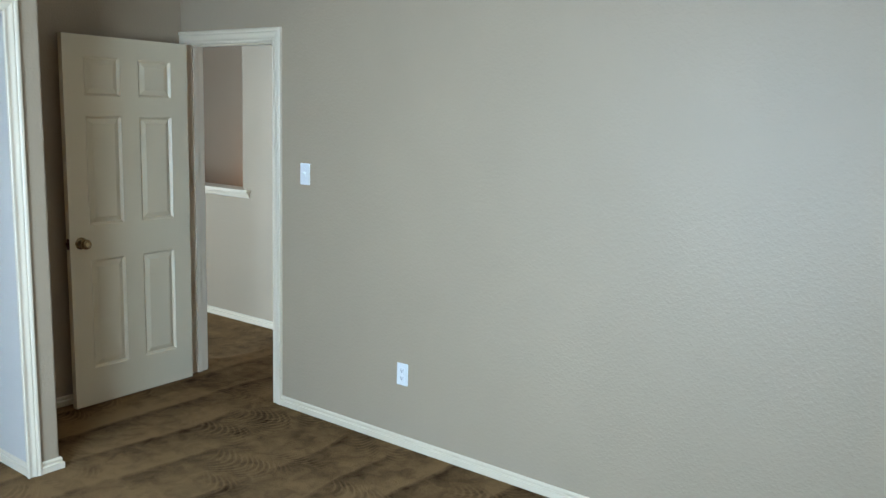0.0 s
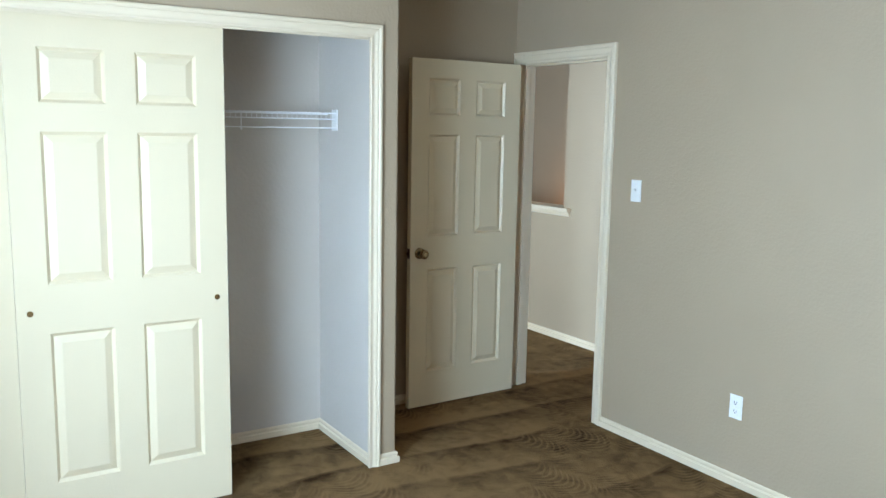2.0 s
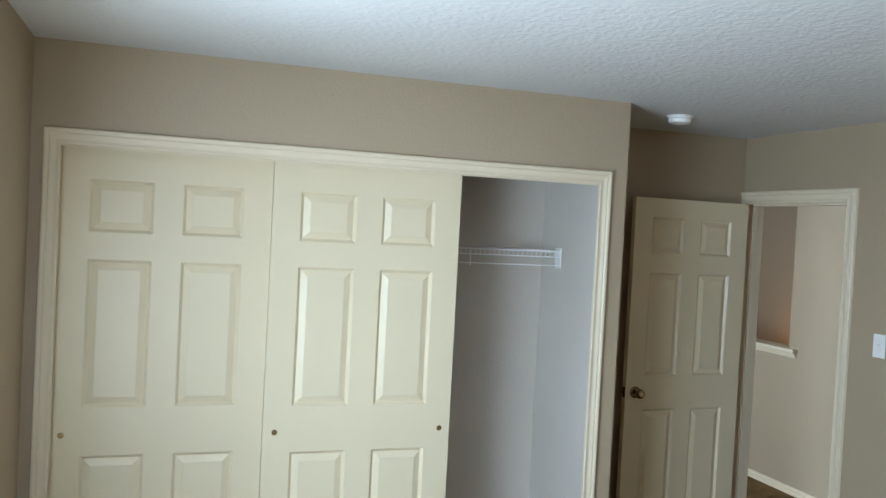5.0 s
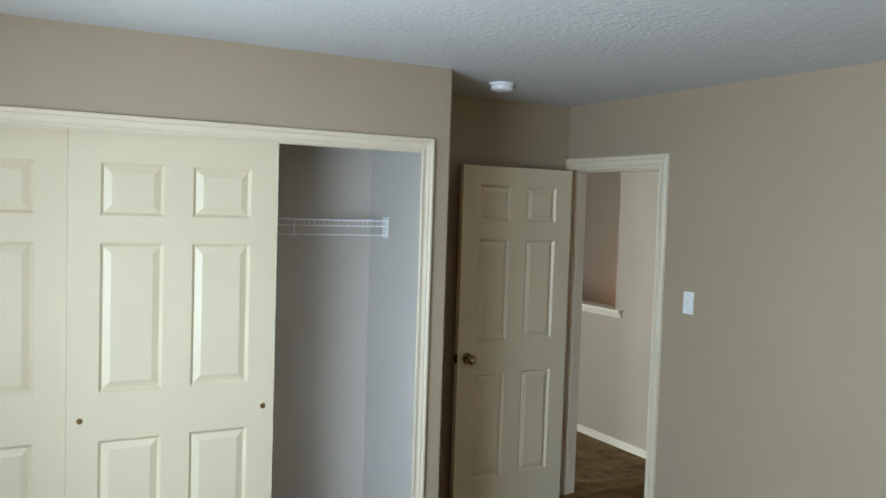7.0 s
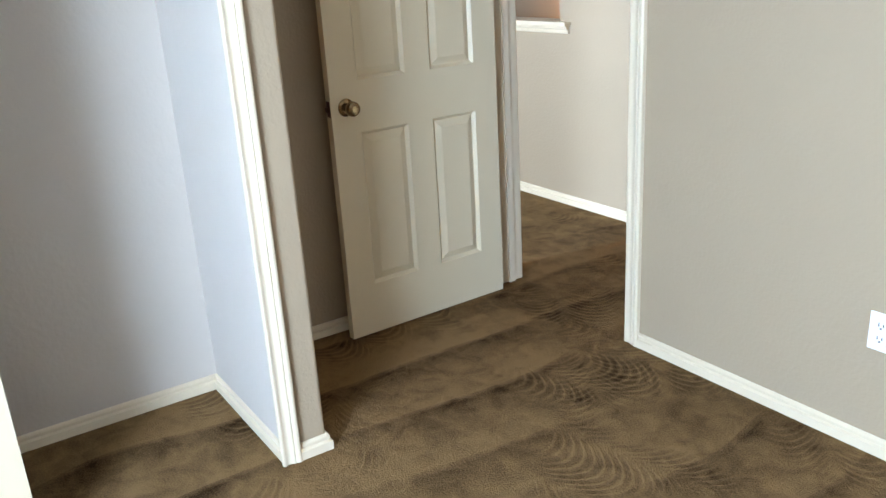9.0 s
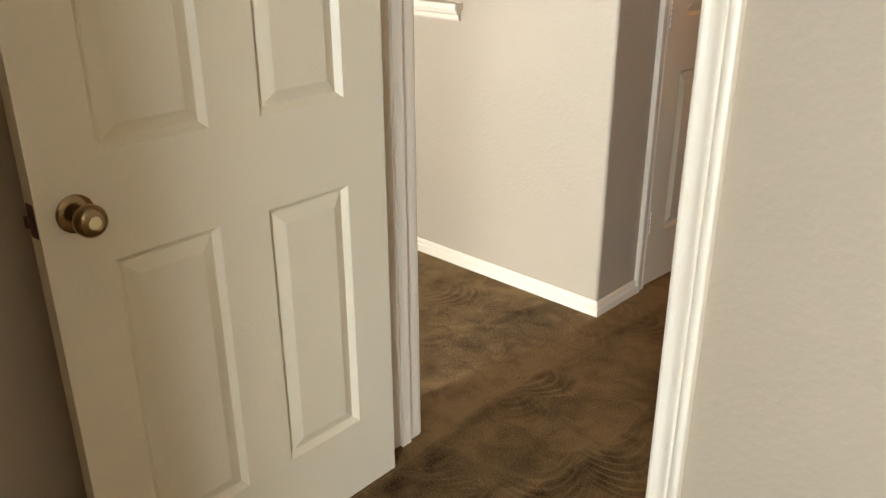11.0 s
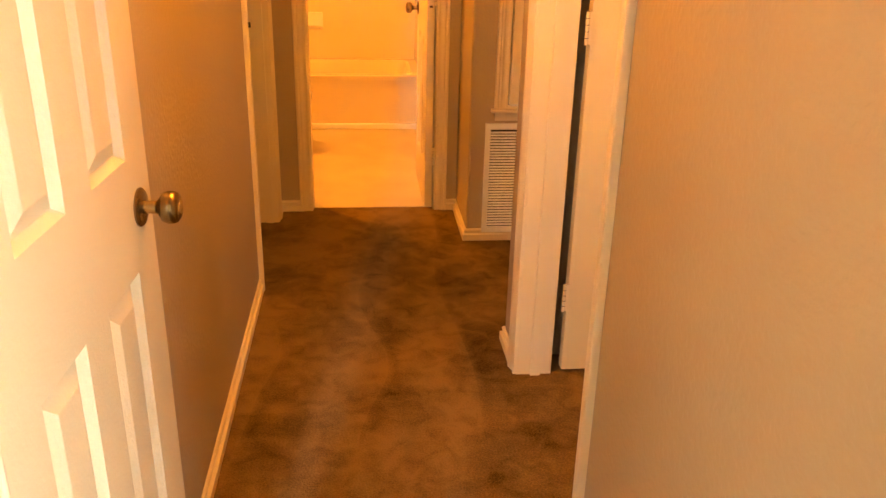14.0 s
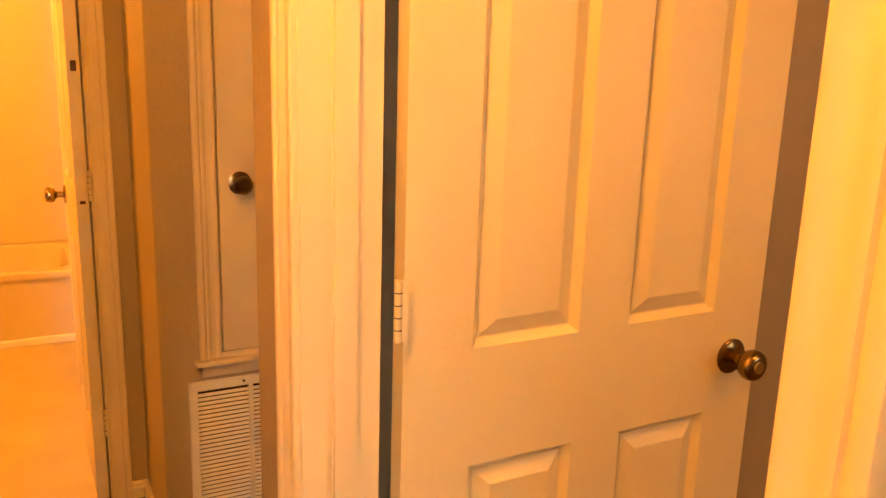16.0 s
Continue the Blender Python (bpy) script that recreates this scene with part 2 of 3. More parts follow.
def rod(bm, p, q, r, seg=8):
    p, q = Vector(p), Vector(q)
    m = Matrix.Translation(p) @ (q - p).to_track_quat("Z", "Y").to_matrix().to_4x4()
    lathe(bm, [(0, 0), (r, 0), (r, (q - p).length), (0, (q - p).length)], seg, m)


CASING = [(0, 0), (0, 0.008), (0.002, 0.0102), (0.005, 0.0112), (0.009, 0.0110), (0.012, 0.0095), (0.015, 0.0082), (0.021, 0.0082), (0.027, 0.0095),
          (0.032, 0.0128), (0.036, 0.0146), (0.039, 0.0145), (0.041, 0.0122), (0.044, 0.0158), (0.048, 0.0184), (0.053, 0.0190), (0.057, 0.0182), (0.0595, 0.0155), (0.060, 0.012), (0.060, 0)]
BASE = [(0, 0), (0, 0.015), (0.029, 0.015), (0.033, 0.006), (0.037, 0.0065), (0.046, 0.009), (0.052, 0.006), (0.055, 0.002), (0.055, 0)]


def moulding(p, q, u, n, profile, m0=0, m1=0, k0=0, k1=0, wide=1.0):
    """A moulding from p to q: the profile's rows go d along u and t along n; m slants an end with d, k with t."""
    bm = bmesh.new()
    p, q, u, n = Vector(p), Vector(q), Vector(u), Vector(n)
    w = (q - p).normalized()
    a = [bm.verts.new(p + u * d * wide + n * t - w * (m0 * d * wide + k0 * t)) for d, t in profile]
    b = [bm.verts.new(q + u * d * wide + n * t + w * (m1 * d * wide + k1 * t)) for d, t in profile]
    for i in range(len(profile)):
        j = (i + 1) % len(profile)
        bm.faces.new((a[i], a[j], b[j], b[i]))
    bm.faces.new(a), bm.faces.new(b[::-1])
    return bm


def casing(name, axis, plane, n, lo, hi, top, label, bottom=0.0, wide=1.0):
    """Mitred casing round an opening lo..hi along the axis ("x" or "y") in a wall face at plane, facing n (+1 or -1)."""
    def at(s, z):
        return (s, plane, z) if axis == "x" else (plane, s, z)
    a = (1, 0, 0) if axis == "x" else (0, 1, 0)
    back = tuple(-c for c in a)
    nn = (0, n, 0) if axis == "x" else (n, 0, 0)
    base = tagged(new(name), label, kind="structure")
    part("casing_leg", moulding(at(lo, bottom), at(lo, top), back, nn, CASING, 0, 1, wide=wide), TRIM, base, smooth=True)
    part("casing_leg", moulding(at(hi, bottom), at(hi, top), a, nn, CASING, 0, 1, wide=wide), TRIM, base, smooth=True)
    part("casing_head", moulding(at(lo, top), at(hi, top), (0, 0, 1), nn, CASING, 1, 1, wide=wide), TRIM, base, smooth=True)
    return base


def jamb(name, axis, lo, hi, w0, w1, top, label, stop=None):
    """Lining of an opening: lo..hi along the axis, w0..w1 through the wall, with a stop bead."""
    t = 0.017
    base = tagged(new(name), label, kind="structure")
    def b3(s0, s1, z0, z1, v0=w0, v1=w1):
        return boxes((s0, s1, v0, v1, z0, z1)) if axis == "x" else boxes((v0, v1, s0, s1, z0, z1))
    part("jamb_side", b3(lo - t, lo, 0, top), TRIM, base)
    part("jamb_side", b3(hi, hi + t, 0, top), TRIM, base)
    part("jamb_head", b3(lo - t, hi + t, top, top + t), TRIM, base)
    if stop is not None:
        for s0, s1 in ((lo, lo + 0.010), (hi - 0.010, hi)):
            part("door_stop", b3(s0, s1, 0, top - 0.0105, stop, stop + 0.032), TRIM, base)
        part("door_stop", b3(lo, hi, top - 0.010, top, stop, stop + 0.032), TRIM, base)
    return base


# ---- large structure ----
H = 2.43
ZO = 2.036
YS, YN, YL, YB, YV, YT = -0.423, 3.37, 4.442, 7.914, 7.488, 10.28
HX, RX, AX = -3.775, -2.88, -3.775
DX0, DX1 = -3.730, -2.963
BX0, BX1 = -3.612, -3.015
bm = bmesh.new()
prism(bm, [(-3.02, 1.975), (-3.02, 2.122), (AX, 2.122), (AX, 2.001), (-3.035, 2.001), (-3.035, 1.975)], 0, H, (1,))
box(bm, -3.12, -3.02, YS, -0.335, 0, H)
box(bm, -3.12, -3.02, -0.335, 1.975, 2.058, H)
structure("wall_closet_front", bm, WALL)
structure("wall_closet_back", boxes((-3.755, -3.64, YS, 1.990, 0, H), (-3.64, -3.036, 1.990, 1.999, 0, H)), CLOSET_WALL)
structure("wall_alcove", boxes((-3.89, AX, 2.0, YN, 0, H)), WALL)
structure("wall_south", boxes((-3.89, -1.65, YS - 0.12, YS, 0, H), (-0.25, 1.52, YS - 0.12, YS, 0, H), (-1.65, -0.25, YS - 0.12, YS, 0, 0.7), (-1.65, -0.25, YS - 0.12, YS, 2.05, H)), WALL)
structure("wall_east", boxes((1.4, 1.52, YS, YN, 0, H)), WALL)
structure("wall_north", boxes((-3.89, DX0 - 0.017, YN, 3.485, 0, H), (DX1 + 0.017, 1.52, YN, 3.485, 0, H), (DX0 - 0.017, DX1 + 0.017, YN, 3.485, ZO + 0.017, H)), WALL)
bm = bmesh.new()
prism(bm, [(HX, YL), (HX, 4.745), (HX - 0.115, 4.745), (HX - 0.115, YL + 0.115), (-4.525, YL + 0.115), (-4.525, YL)], 0, H, (0,))
box(bm, -7.0, -4.525, YL, YL + 0.115, 0, 1.025)
box(bm, -7.0, -6.4, YL, YL + 0.115, 1.025, H)
box(bm, HX - 0.115, HX, 5.397, 7.013, 0, H)
box(bm, HX - 0.115, HX, 4.745, 5.397, 2.047, H)
box(bm, HX - 0.115, HX, 7.013, 7.762, 2.047, H)
box(bm, HX - 0.115, HX, 7.762, YB, 0, H)
structure("wall_hall_west", bm, WALL)
bm = bmesh.new()
box(bm, RX, RX + 0.115, 3.485, 5.506, 0, H)
box(bm, RX, RX + 0.115, 5.506, 6.302, 2.047, H)
prism(bm, [(RX, 6.302), (RX + 0.115, 6.302), (RX + 0.115, 6.41), (-1.9, 6.41), (-1.9, 6.52), (RX, 6.52)], 0, H, (5,))
structure("wall_hall_east", bm, WALL)
structure("wall_bathroom", boxes((-4.56, BX0 - 0.017, YB, YB + 0.115, 0, H), (BX1 + 0.017, -2.785, YB, YB + 0.115, 0, H), (BX0 - 0.017, BX1 + 0.017, YB, YB + 0.115, 2.047, H)), WALL)
bm = bmesh.new()
prism(bm, [(-2.90, YV), (-2.735, YV), (-2.735, YV + 0.115), (-2.785, YV + 0.115), (-2.785, YB), (-2.90, YB)], 0, H, (0,))
box(bm, -2.735, -2.36, YV, YV + 0.115, 0, 0.62)
box(bm, -2.735, -2.36, YV, YV + 0.115, 2.05, H)
box(bm, -2.36, -1.9, YV, YV + 0.115, 0, H)
structure("wall_vent", bm, WALL)
structure("wall_alcove_end", boxes((-1.9, -1.785, 6.44, YV + 0.115, 0, H)), WALL)
# unseen loft walls; both window openings are assumed, cut for the added lamps
structure("wall_loft", boxes((-6.7, -6.6, 0.4, YL, 0, H), (-6.7, -5.45, 0.3, 0.4, 0, H), (-4.95, -4.42, 0.3, 0.4, 0, H), (-4.12, -3.89, 0.3, 0.4, 0, H), (-5.45, -4.95, 0.3, 0.4, 0, 0.5), (-5.45, -4.95, 0.3, 0.4, 2.1, H), (-4.42, -4.12, 0.3, 0.4, 0, 0.5), (-4.42, -4.12, 0.3, 0.4, 2.1, H), (-3.99, -3.89, 0.4, 2.0, 0, H)), WALL)
structure("wall_stairwell", boxes((-7.0, -4.40, 5.60, 5.70, -1.5, H), (-4.52, -4.40, YL + 0.115, 5.60, -1.5, H), (-7.1, -7.0, YL, 5.70, -1.5, H), (-7.0, -4.40, YL, YL + 0.115, -1.5, -0.02)), WALL)
structure("wall_linen_closet", boxes((-4.40, HX - 0.115, 5.50, 5.60, 0, H)), WALL)
structure("wall_side_bedroom", boxes((-5.7, -5.6, 5.70, YB, 0, H), (-5.6, -4.56, YB, YB + 0.115, 0, H)), WALL)
structure("wall_side_room", boxes((-0.5, -0.4, 3.485, 3.6, 0, H), (-0.5, -0.4, 4.4, 6.44, 0, H), (-0.5, -0.4, 3.6, 4.4, 0, 0.85), (-0.5, -0.4, 3.6, 4.4, 1.9, H), (-1.785, -0.4, 6.44, 6.555, 0, H)), WALL)
structure("wall_bathroom_inner", boxes((-4.56, -4.45, YB + 0.115, YT + 0.1, 0, H), (-2.95, -2.85, YB + 0.115, YT + 0.1, 0, H), (-4.45, -2.95, YT, YT + 0.1, 0, H)), WALL)
structure("floor", boxes((-6.7, 1.52, YS - 0.12, 4.585, -0.15, 0), (-4.52, -0.4, 4.585, 7.95, -0.15, 0), (-5.7, -4.52, 5.70, 7.95, -0.15, 0)), CARPET, "brown cut-pile carpet with swirled vacuum marks")
structure("floor_bathroom", boxes((-4.45, -2.95, 7.95, YT, -0.15, 0.003)), VINYL, "beige sheet vinyl bathroom floor")
structure("floor_stairwell", boxes((-7.0, -4.40, YL, 5.70, -1.6, -1.5)), CARPET)
structure("ceiling", boxes((-7.1, 1.52, YS - 0.12, YT + 0.1, H, H + 0.1)), CEIL, "white textured ceiling")
structure("ground", boxes((-400, 400, -400, 400, -3.2, -3.0)), GROUND)


def baseboard(name, p, q, n, k0=0, k1=0):
    tagged(part(name, moulding((*p, 0), (*q, 0), (0, 0, 1), (*n, 0), BASE, k0=k0, k1=k1), TRIM), "cream painted moulded baseboard on carpet", kind="structure")


for p, q, n, k0, k1 in [
    ((-3.02, 2.029), (-3.02, 2.122), (1, 0), 0, 1), ((-3.02, 2.122), (AX, 2.122), (0, 1), 1, -1), ((AX, 2.122), (AX, YN), (1, 0), -1, -1),
    ((DX1 + 0.073, YN), (1.4, YN), (0, -1), 0, -1), ((-3.035, 1.990), (-3.64, 1.990), (0, -1), 0, -1), ((-3.64, 1.990), (-3.64, YS), (1, 0), -1, 0),
    ((-3.02, YS), (1.4, YS), (0, 1), -1, -1), ((-6.6, YL), (HX, YL), (0, -1), 0, 1), ((HX, YL), (HX, 4.698), (1, 0), 1, 0),
    ((HX, 5.444), (HX, 6.966), (1, 0), 0, 0), ((HX, 7.809), (HX, YB), (1, 0), 0, -1), ((HX, YB), (BX0 - 0.064, YB), (0, -1), -1, 0),
    ((BX1 + 0.064, YB), (-2.90, YB), (0, -1), 0, -1), ((-2.90, YB), (-2.90, YV), (-1, 0), -1, 1), ((-2.90, YV), (-1.9, YV), (0, -1), 1, 0),
    ((RX, 3.485), (RX, 5.459), (-1, 0), 0, 0), ((RX, 6.349), (RX, 6.52), (-1, 0), 0, 1), ((RX, 6.52), (-1.9, 6.52), (0, 1), 1, 0),
    ((-3.89, 3.485), (DX0 - 0.064, 3.485), (0, 1), 0, 0), ((1.4, YS), (1.4, YN), (-1, 0), -1, -1), ((-1.95, 6.41), (-1.9, 6.41), (0, -1), 0, 0),
]:
    baseboard("baseboard", p, q, n, k0, k1)

casing("trim_closet", "y", -3.02, 1, -0.318, 1.969, 2.041, "cream moulded casing round the closet opening")
CT = tagged(new("trim_closet_lining"), "cream closet opening lining", kind="structure")
part("jamb_side", boxes((-3.12, -3.02, -0.335, -0.322, 0, 2.041)), TRIM, CT)
part("jamb_side", boxes((-3.034, -3.0205, 1.9735, 1.9745, 0, 2.041)), TRIM, CT)
part("jamb_head", boxes((-3.12, -3.02, -0.335, 1.9745, 2.045, 2.058)), TRIM, CT)
part("track_fascia", boxes((-3.045, -3.040, -0.322, 1.973, 2.034, 2.045)), TRIM, CT)
casing("trim_bedroom_door", "x", YN, -1, DX0 - 0.004, DX1 + 0.004, ZO + 0.004, "cream moulded casing round the bedroom door", wide=1.15)
casing("trim_bedroom_door_hall", "x", 3.485, 1, DX0 - 0.004, DX1 + 0.004, ZO + 0.004, "cream moulded casing, hall side")
jamb("door_frame_bedroom", "x", DX0, DX1, YN, 3.485, ZO, "cream bedroom door jamb", 3.41)
casing("trim_linen_door", "y", HX, 1, 4.758, 5.384, 2.034, "cream moulded casing round the linen closet door")
jamb("door_frame_linen", "y", 4.762, 5.380, HX - 0.115, HX, 2.03, "cream linen closet jamb", HX - 0.080)
casing("trim_side_bedroom_door", "y", HX, 1, 7.026, 7.749, 2.034, "cream moulded casing round the open doorway")
jamb("door_frame_side_bedroom", "y", 7.030, 7.745, HX - 0.115, HX, 2.03, "cream door jamb with a strike hole", HX - 0.05)
casing("trim_side_room_door", "y", RX, -1, 5.519, 6.289, 2.034, "cream moulded casing round the side room door")
jamb("door_frame_side_room", "y", 5.523, 6.285, RX, RX + 0.115, 2.03, "cream side room door jamb", RX + 0.045)
casing("trim_bathroom_door", "x", YB, -1, BX0 - 0.004, BX1 + 0.004, 2.034, "cream moulded casing round the bathroom door")
jamb("door_frame_bathroom", "x", BX0, BX1, YB, YB + 0.115, 2.03, "cream bathroom door jamb")


# ---- doors ----
def door_slab(w, h, stile, mull, base):
    """A moulded six-panel door, hinge edge at x = 0, with its raised panels as parts of the slab."""
    T, dip, slope = 0.0175, 0.0130, 0.012
    pw = (w - 2 * stile - mull) / 2
    xs = [0, stile, stile + pw, w - stile - pw, w - stile, w]
    zs = [0, 0.208, 0.820, 1.012, 1.600, 1.708, 1.914, h]
    bm = bmesh.new()
    for s in (-1, 1):
        g = [[bm.verts.new((x, s * T, z)) for z in zs] for x in xs]
        for i in range(5):
            for j in range(7):
                q = (g[i][j], g[i + 1][j], g[i + 1][j + 1], g[i][j + 1])
                if i in (1, 3) and j in (1, 3, 5):
                    x0, x1, z0, z1 = xs[i] + slope, xs[i + 1] - slope, zs[j] + slope, zs[j + 1] - slope
                    r = [bm.verts.new((x, s * (T - dip), z)) for x, z in ((x0, z0), (x1, z0), (x1, z1), (x0, z1))]
                    for k in range(4):
                        bm.faces.new((q[k], q[(k + 1) % 4], r[(k + 1) % 4], r[k]))
                    bm.faces.new(r)
                else:
                    bm.faces.new(q)
        if s == -1:
            first = g
    def rim(a, b):
        for k in range(len(a) - 1):
            bm.faces.new((a[k], a[k + 1], b[k + 1], b[k]))
    rim(first[0], g[0]), rim(first[-1], g[-1])
    rim([c[0] for c in first], [c[0] for c in g]), rim([c[-1] for c in first], [c[-1] for c in g])
    slab = part("leaf", bm, DOOR, base)
    for i in (1, 3):
        for j in (1, 3, 5):
            x0, x1, z0, z1 = xs[i] + slope, xs[i + 1] - slope, zs[j] + slope, zs[j + 1] - slope
            bm = bmesh.new()
            for s in (-1, 1):
                rings = []
                for inset, t in ((0.002, T - dip - 0.001), (0.003, T - dip + 0.001), (0.028, T - 0.002), (0.030, T - 0.0015)):
                    rings.append([bm.verts.new((x, s * t, z)) for x, z in ((x0 + inset, z0 + inset), (x1 - inset, z0 + inset), (x1 - inset, z1 - inset), (x0 + inset, z1 - inset))])
                for a, b in zip(rings, rings[1:]):
                    for k in range(4):
                        bm.faces.new((a[k], a[(k + 1) % 4], b[(k + 1) % 4], b[k]))
                bm.faces.new(rings[-1]), bm.faces.new(rings[0])
            part("raised_panel", bm, DOOR, slab)
    return slab


def knob(base, x, z, side, face=0.0175, mat=None):
    m = Matrix.Translation((x, side * face, z)) @ Euler((radians(-90 * side), 0, 0)).to_matrix().to_4x4()
    mat = mat or BRASS
    k = part("knob", lathe(bmesh.new(), [(0.011, 0.004), (0.011, 0.028), (0.016, 0.033), (0.024, 0.038), (0.0275, 0.046), (0.0275, 0.056), (0.025, 0.062), (0.019, 0.066), (0.0125, 0.0665)], 28, m), mat, base, "round antique brass knob", True)
    part("knob_rosette", lathe(bmesh.new(), [(0.0, 0), (0.033, 0), (0.033, 0.003), (0.030, 0.006), (0.020, 0.008), (0.012, 0.009), (0.0, 0.009)], 28, m), mat, k, "brass rosette", True)
    part("knob_button", lathe(bmesh.new(), [(0.0125, 0.066), (0.011, 0.068), (0, 0.0685)], 20, m), BRASS_LIGHT, k, "paler worn knob centre", True)
    return k


def hinge(base, z, side, x=0.0, out=0.0):
    """A painted hinge; x and out carry the knuckle off the door's edge, its leaf reaching back to it."""
    y = side * (0.0205 + out)
    h = part("hinge", rod_bm((x - 0.003, y, z), (x - 0.003, y, z + 0.09), 0.0055), TRIM, base, "cream painted-over metal hinge", True)
    if out:
        part("hinge_plate", boxes((x - 0.004, -0.0002, y - 0.0012, y + 0.0012, z, z + 0.09)), TRIM, h)
    else:
        part("hinge_plate", boxes((x - 0.0025, x - 0.0002, -0.015, 0.016, z, z + 0.09)), TRIM, h)
    for f in (0.2, 0.4, 0.6, 0.8):
        part("knuckle_gap", rod_bm((x - 0.003, y, z + 0.09 * f - 0.0008), (x - 0.003, y, z + 0.09 * f + 0.0008), 0.0058), SLOT, h)
    return h


def rod_bm(p, q, r, seg=12):
    bm = bmesh.new()
    rod(bm, p, q, r, seg)
    return bm


def swing_door(name, m, w, stile, mull, label, knob_sides, hinge_side, knob_z=0.92, latch=True, heights=(0.22, 0.985, 1.72), throw=(0.0, 0.0)):
    base = empty(name, m, label, "door")
    door_slab(w, 2.022, stile, mull, base)
    for s in knob_sides:
        knob(base, w - 0.062, knob_z, s)
    if latch:
        p = part("latch_plate", boxes((w, w + 0.0015, -0.012, 0.012, knob_z - 0.029, knob_z + 0.029)), BRONZE, base, "dark latch plate")
        part("latch_bolt", boxes((w + 0.0015, w + 0.011, -0.006, 0.006, knob_z - 0.009, knob_z + 0.009)), BRONZE, p)
    for z in heights:
        hinge(base, z, hinge_side, *throw)
    return base


swing_door("bedroom_door", pose(-3.6825, 3.326, 0.008, 0, 0, -88.5), 0.772, 0.115, 0.115, "cream six-panel door standing open at a right angle, brass knob", (1, -1), -1)
swing_door("linen_door", pose(-3.7875, 4.767, 0.008, 0, 0, 87.0), 0.610, 0.105, 0.095, "cream six-panel narrow door, nearly shut, in the hall wall", (-1,), -1)
swing_door("side_room_door", pose(-2.731, 6.300, 0.016, 0, 0, 0.8), 0.720, 0.115, 0.100, "cream six-panel door standing open into the side room", (-1, 1), -1, heights=(0.22, 1.045, 1.72), throw=(-0.012, 0.010))
bath_door = swing_door("bathroom_door", pose(-3.0385, YB + 0.012, 0.008, 0, 0, 90.5), 0.590, 0.10, 0.09, "cream six-panel narrow door open into the warm-lit bathroom", (1,), -1)
for z, h in ((0.975, 0.05), (1.365, 0.03)):
    part("edge_plate", boxes((-0.0012, 0.0, -0.008, 0.008, z, z + h)), BRONZE, bath_door, "small dark plate let into the door edge")


def bypass_door(m, cups, label):
    base = empty("closet_door", m, label, "sliding closet door", "closet bypass doors")
    slab = door_slab(0.820, 2.035, 0.115, 0.112, base)
    for x in cups:
        mm = Matrix.Translation((x, -0.0175, 0.905)) @ Euler((radians(90), 0, 0)).to_matrix().to_4x4()
        c = part("finger_cup", lathe(bmesh.new(), [(0.0, 0.0005), (0.007, 0.0005), (0.008, 0.003), (0.0115, 0.003), (0.012, 0.0)], 20, mm), BRASS_LIGHT, base, "small round brass finger pull", True)
    return base


# ---- closet ----
bypass_door(pose(-3.072, 0.485, 0.004, 0, 0, 90), (0.048, 0.772), "cream six-panel sliding closet door, front track, finger pulls")
bypass_door(pose(-3.117, -0.333, 0.004, 0, 0, 90), (0.045,), "cream six-panel sliding closet door on the rear track")


def wire_shelf():
    base = empty("closet_shelf", pose(0, 0, 0), "white coated wire closet shelf on the closet side wall", "shelf")
    x0, x1, y0, y1, z = -3.636, -3.42, -0.40, 1.994, 1.706
    for x, dz in ((x1, 0), (x1, -0.028), (x1, -0.072), (x0, 0), ((x0 + x1) / 2, -0.004)):
        part("long_rod", rod_bm((x, y0, z + dz), (x, y1, z + dz), 0.003, 8), WIRE, base)
    for k in range(95):
        y = y1 - 0.012 - k * 0.0254
        bm = bmesh.new()
        rod(bm, (x0, y, z + 0.003), (x1, y, z + 0.003), 0.0013, 5)
        rod(bm, (x1 + 0.001, y, z + 0.003), (x1 + 0.001, y, z - 0.03), 0.0013, 5)
        part("cross_wire", bm, WIRE, base)
    part("end_bracket", soft_box(x1 - 0.05, x1 + 0.012, y1 - 0.010, y1 + 0.006, z - 0.085, z + 0.02), PLASTIC, base, "white plastic end bracket")
    bm = bmesh.new()
    rod(bm, (x1, 1.50, z - 0.072), (x1, 1.50, z - 0.0), 0.0028)
    rod(bm, (x1, 1.50, z - 0.085), (x1, 1.50, z - 0.072), 0.005)
    part("rod_hook", bm, WIRE, base)


wire_shelf()


# ---- bedroom small things ----
def wall_plate(name, m, label, category):
    base = empty(name, m, label, category)
    part("cover_plate", soft_box(-0.035, 0.035, -0.006, 0.0, -0.057, 0.057, 0.0025), PLASTIC, base)
    return base


def screw(base, z, x=0.0):
    m = Matrix.Translation((x, -0.006, z)) @ Euler((radians(90), 0, 0)).to_matrix().to_4x4()
    part("screw", lathe(bmesh.new(), [(0, 0.001), (0.0032, 0.0008), (0.0035, 0)], 12, m), VENT, base)


def switch(m, label):
    base = wall_plate("light_switch", m, label, "light switch")
    t = part("toggle_slot", boxes((-0.006, 0.006, -0.0075, -0.0055, -0.013, 0.013)), PLASTIC, base)
    bm = soft_box(-0.0045, 0.0045, -0.012, 0.004, -0.004, 0.004, 0.001)
    bmesh.ops.transform(bm, matrix=Matrix.Translation((0, -0.008, 0.005)) @ Euler((radians(-30), 0, 0)).to_matrix().to_4x4(), verts=bm.verts)
    part("toggle", bm, PLASTIC, t)
    screw(base, 0.030), screw(base, -0.030)


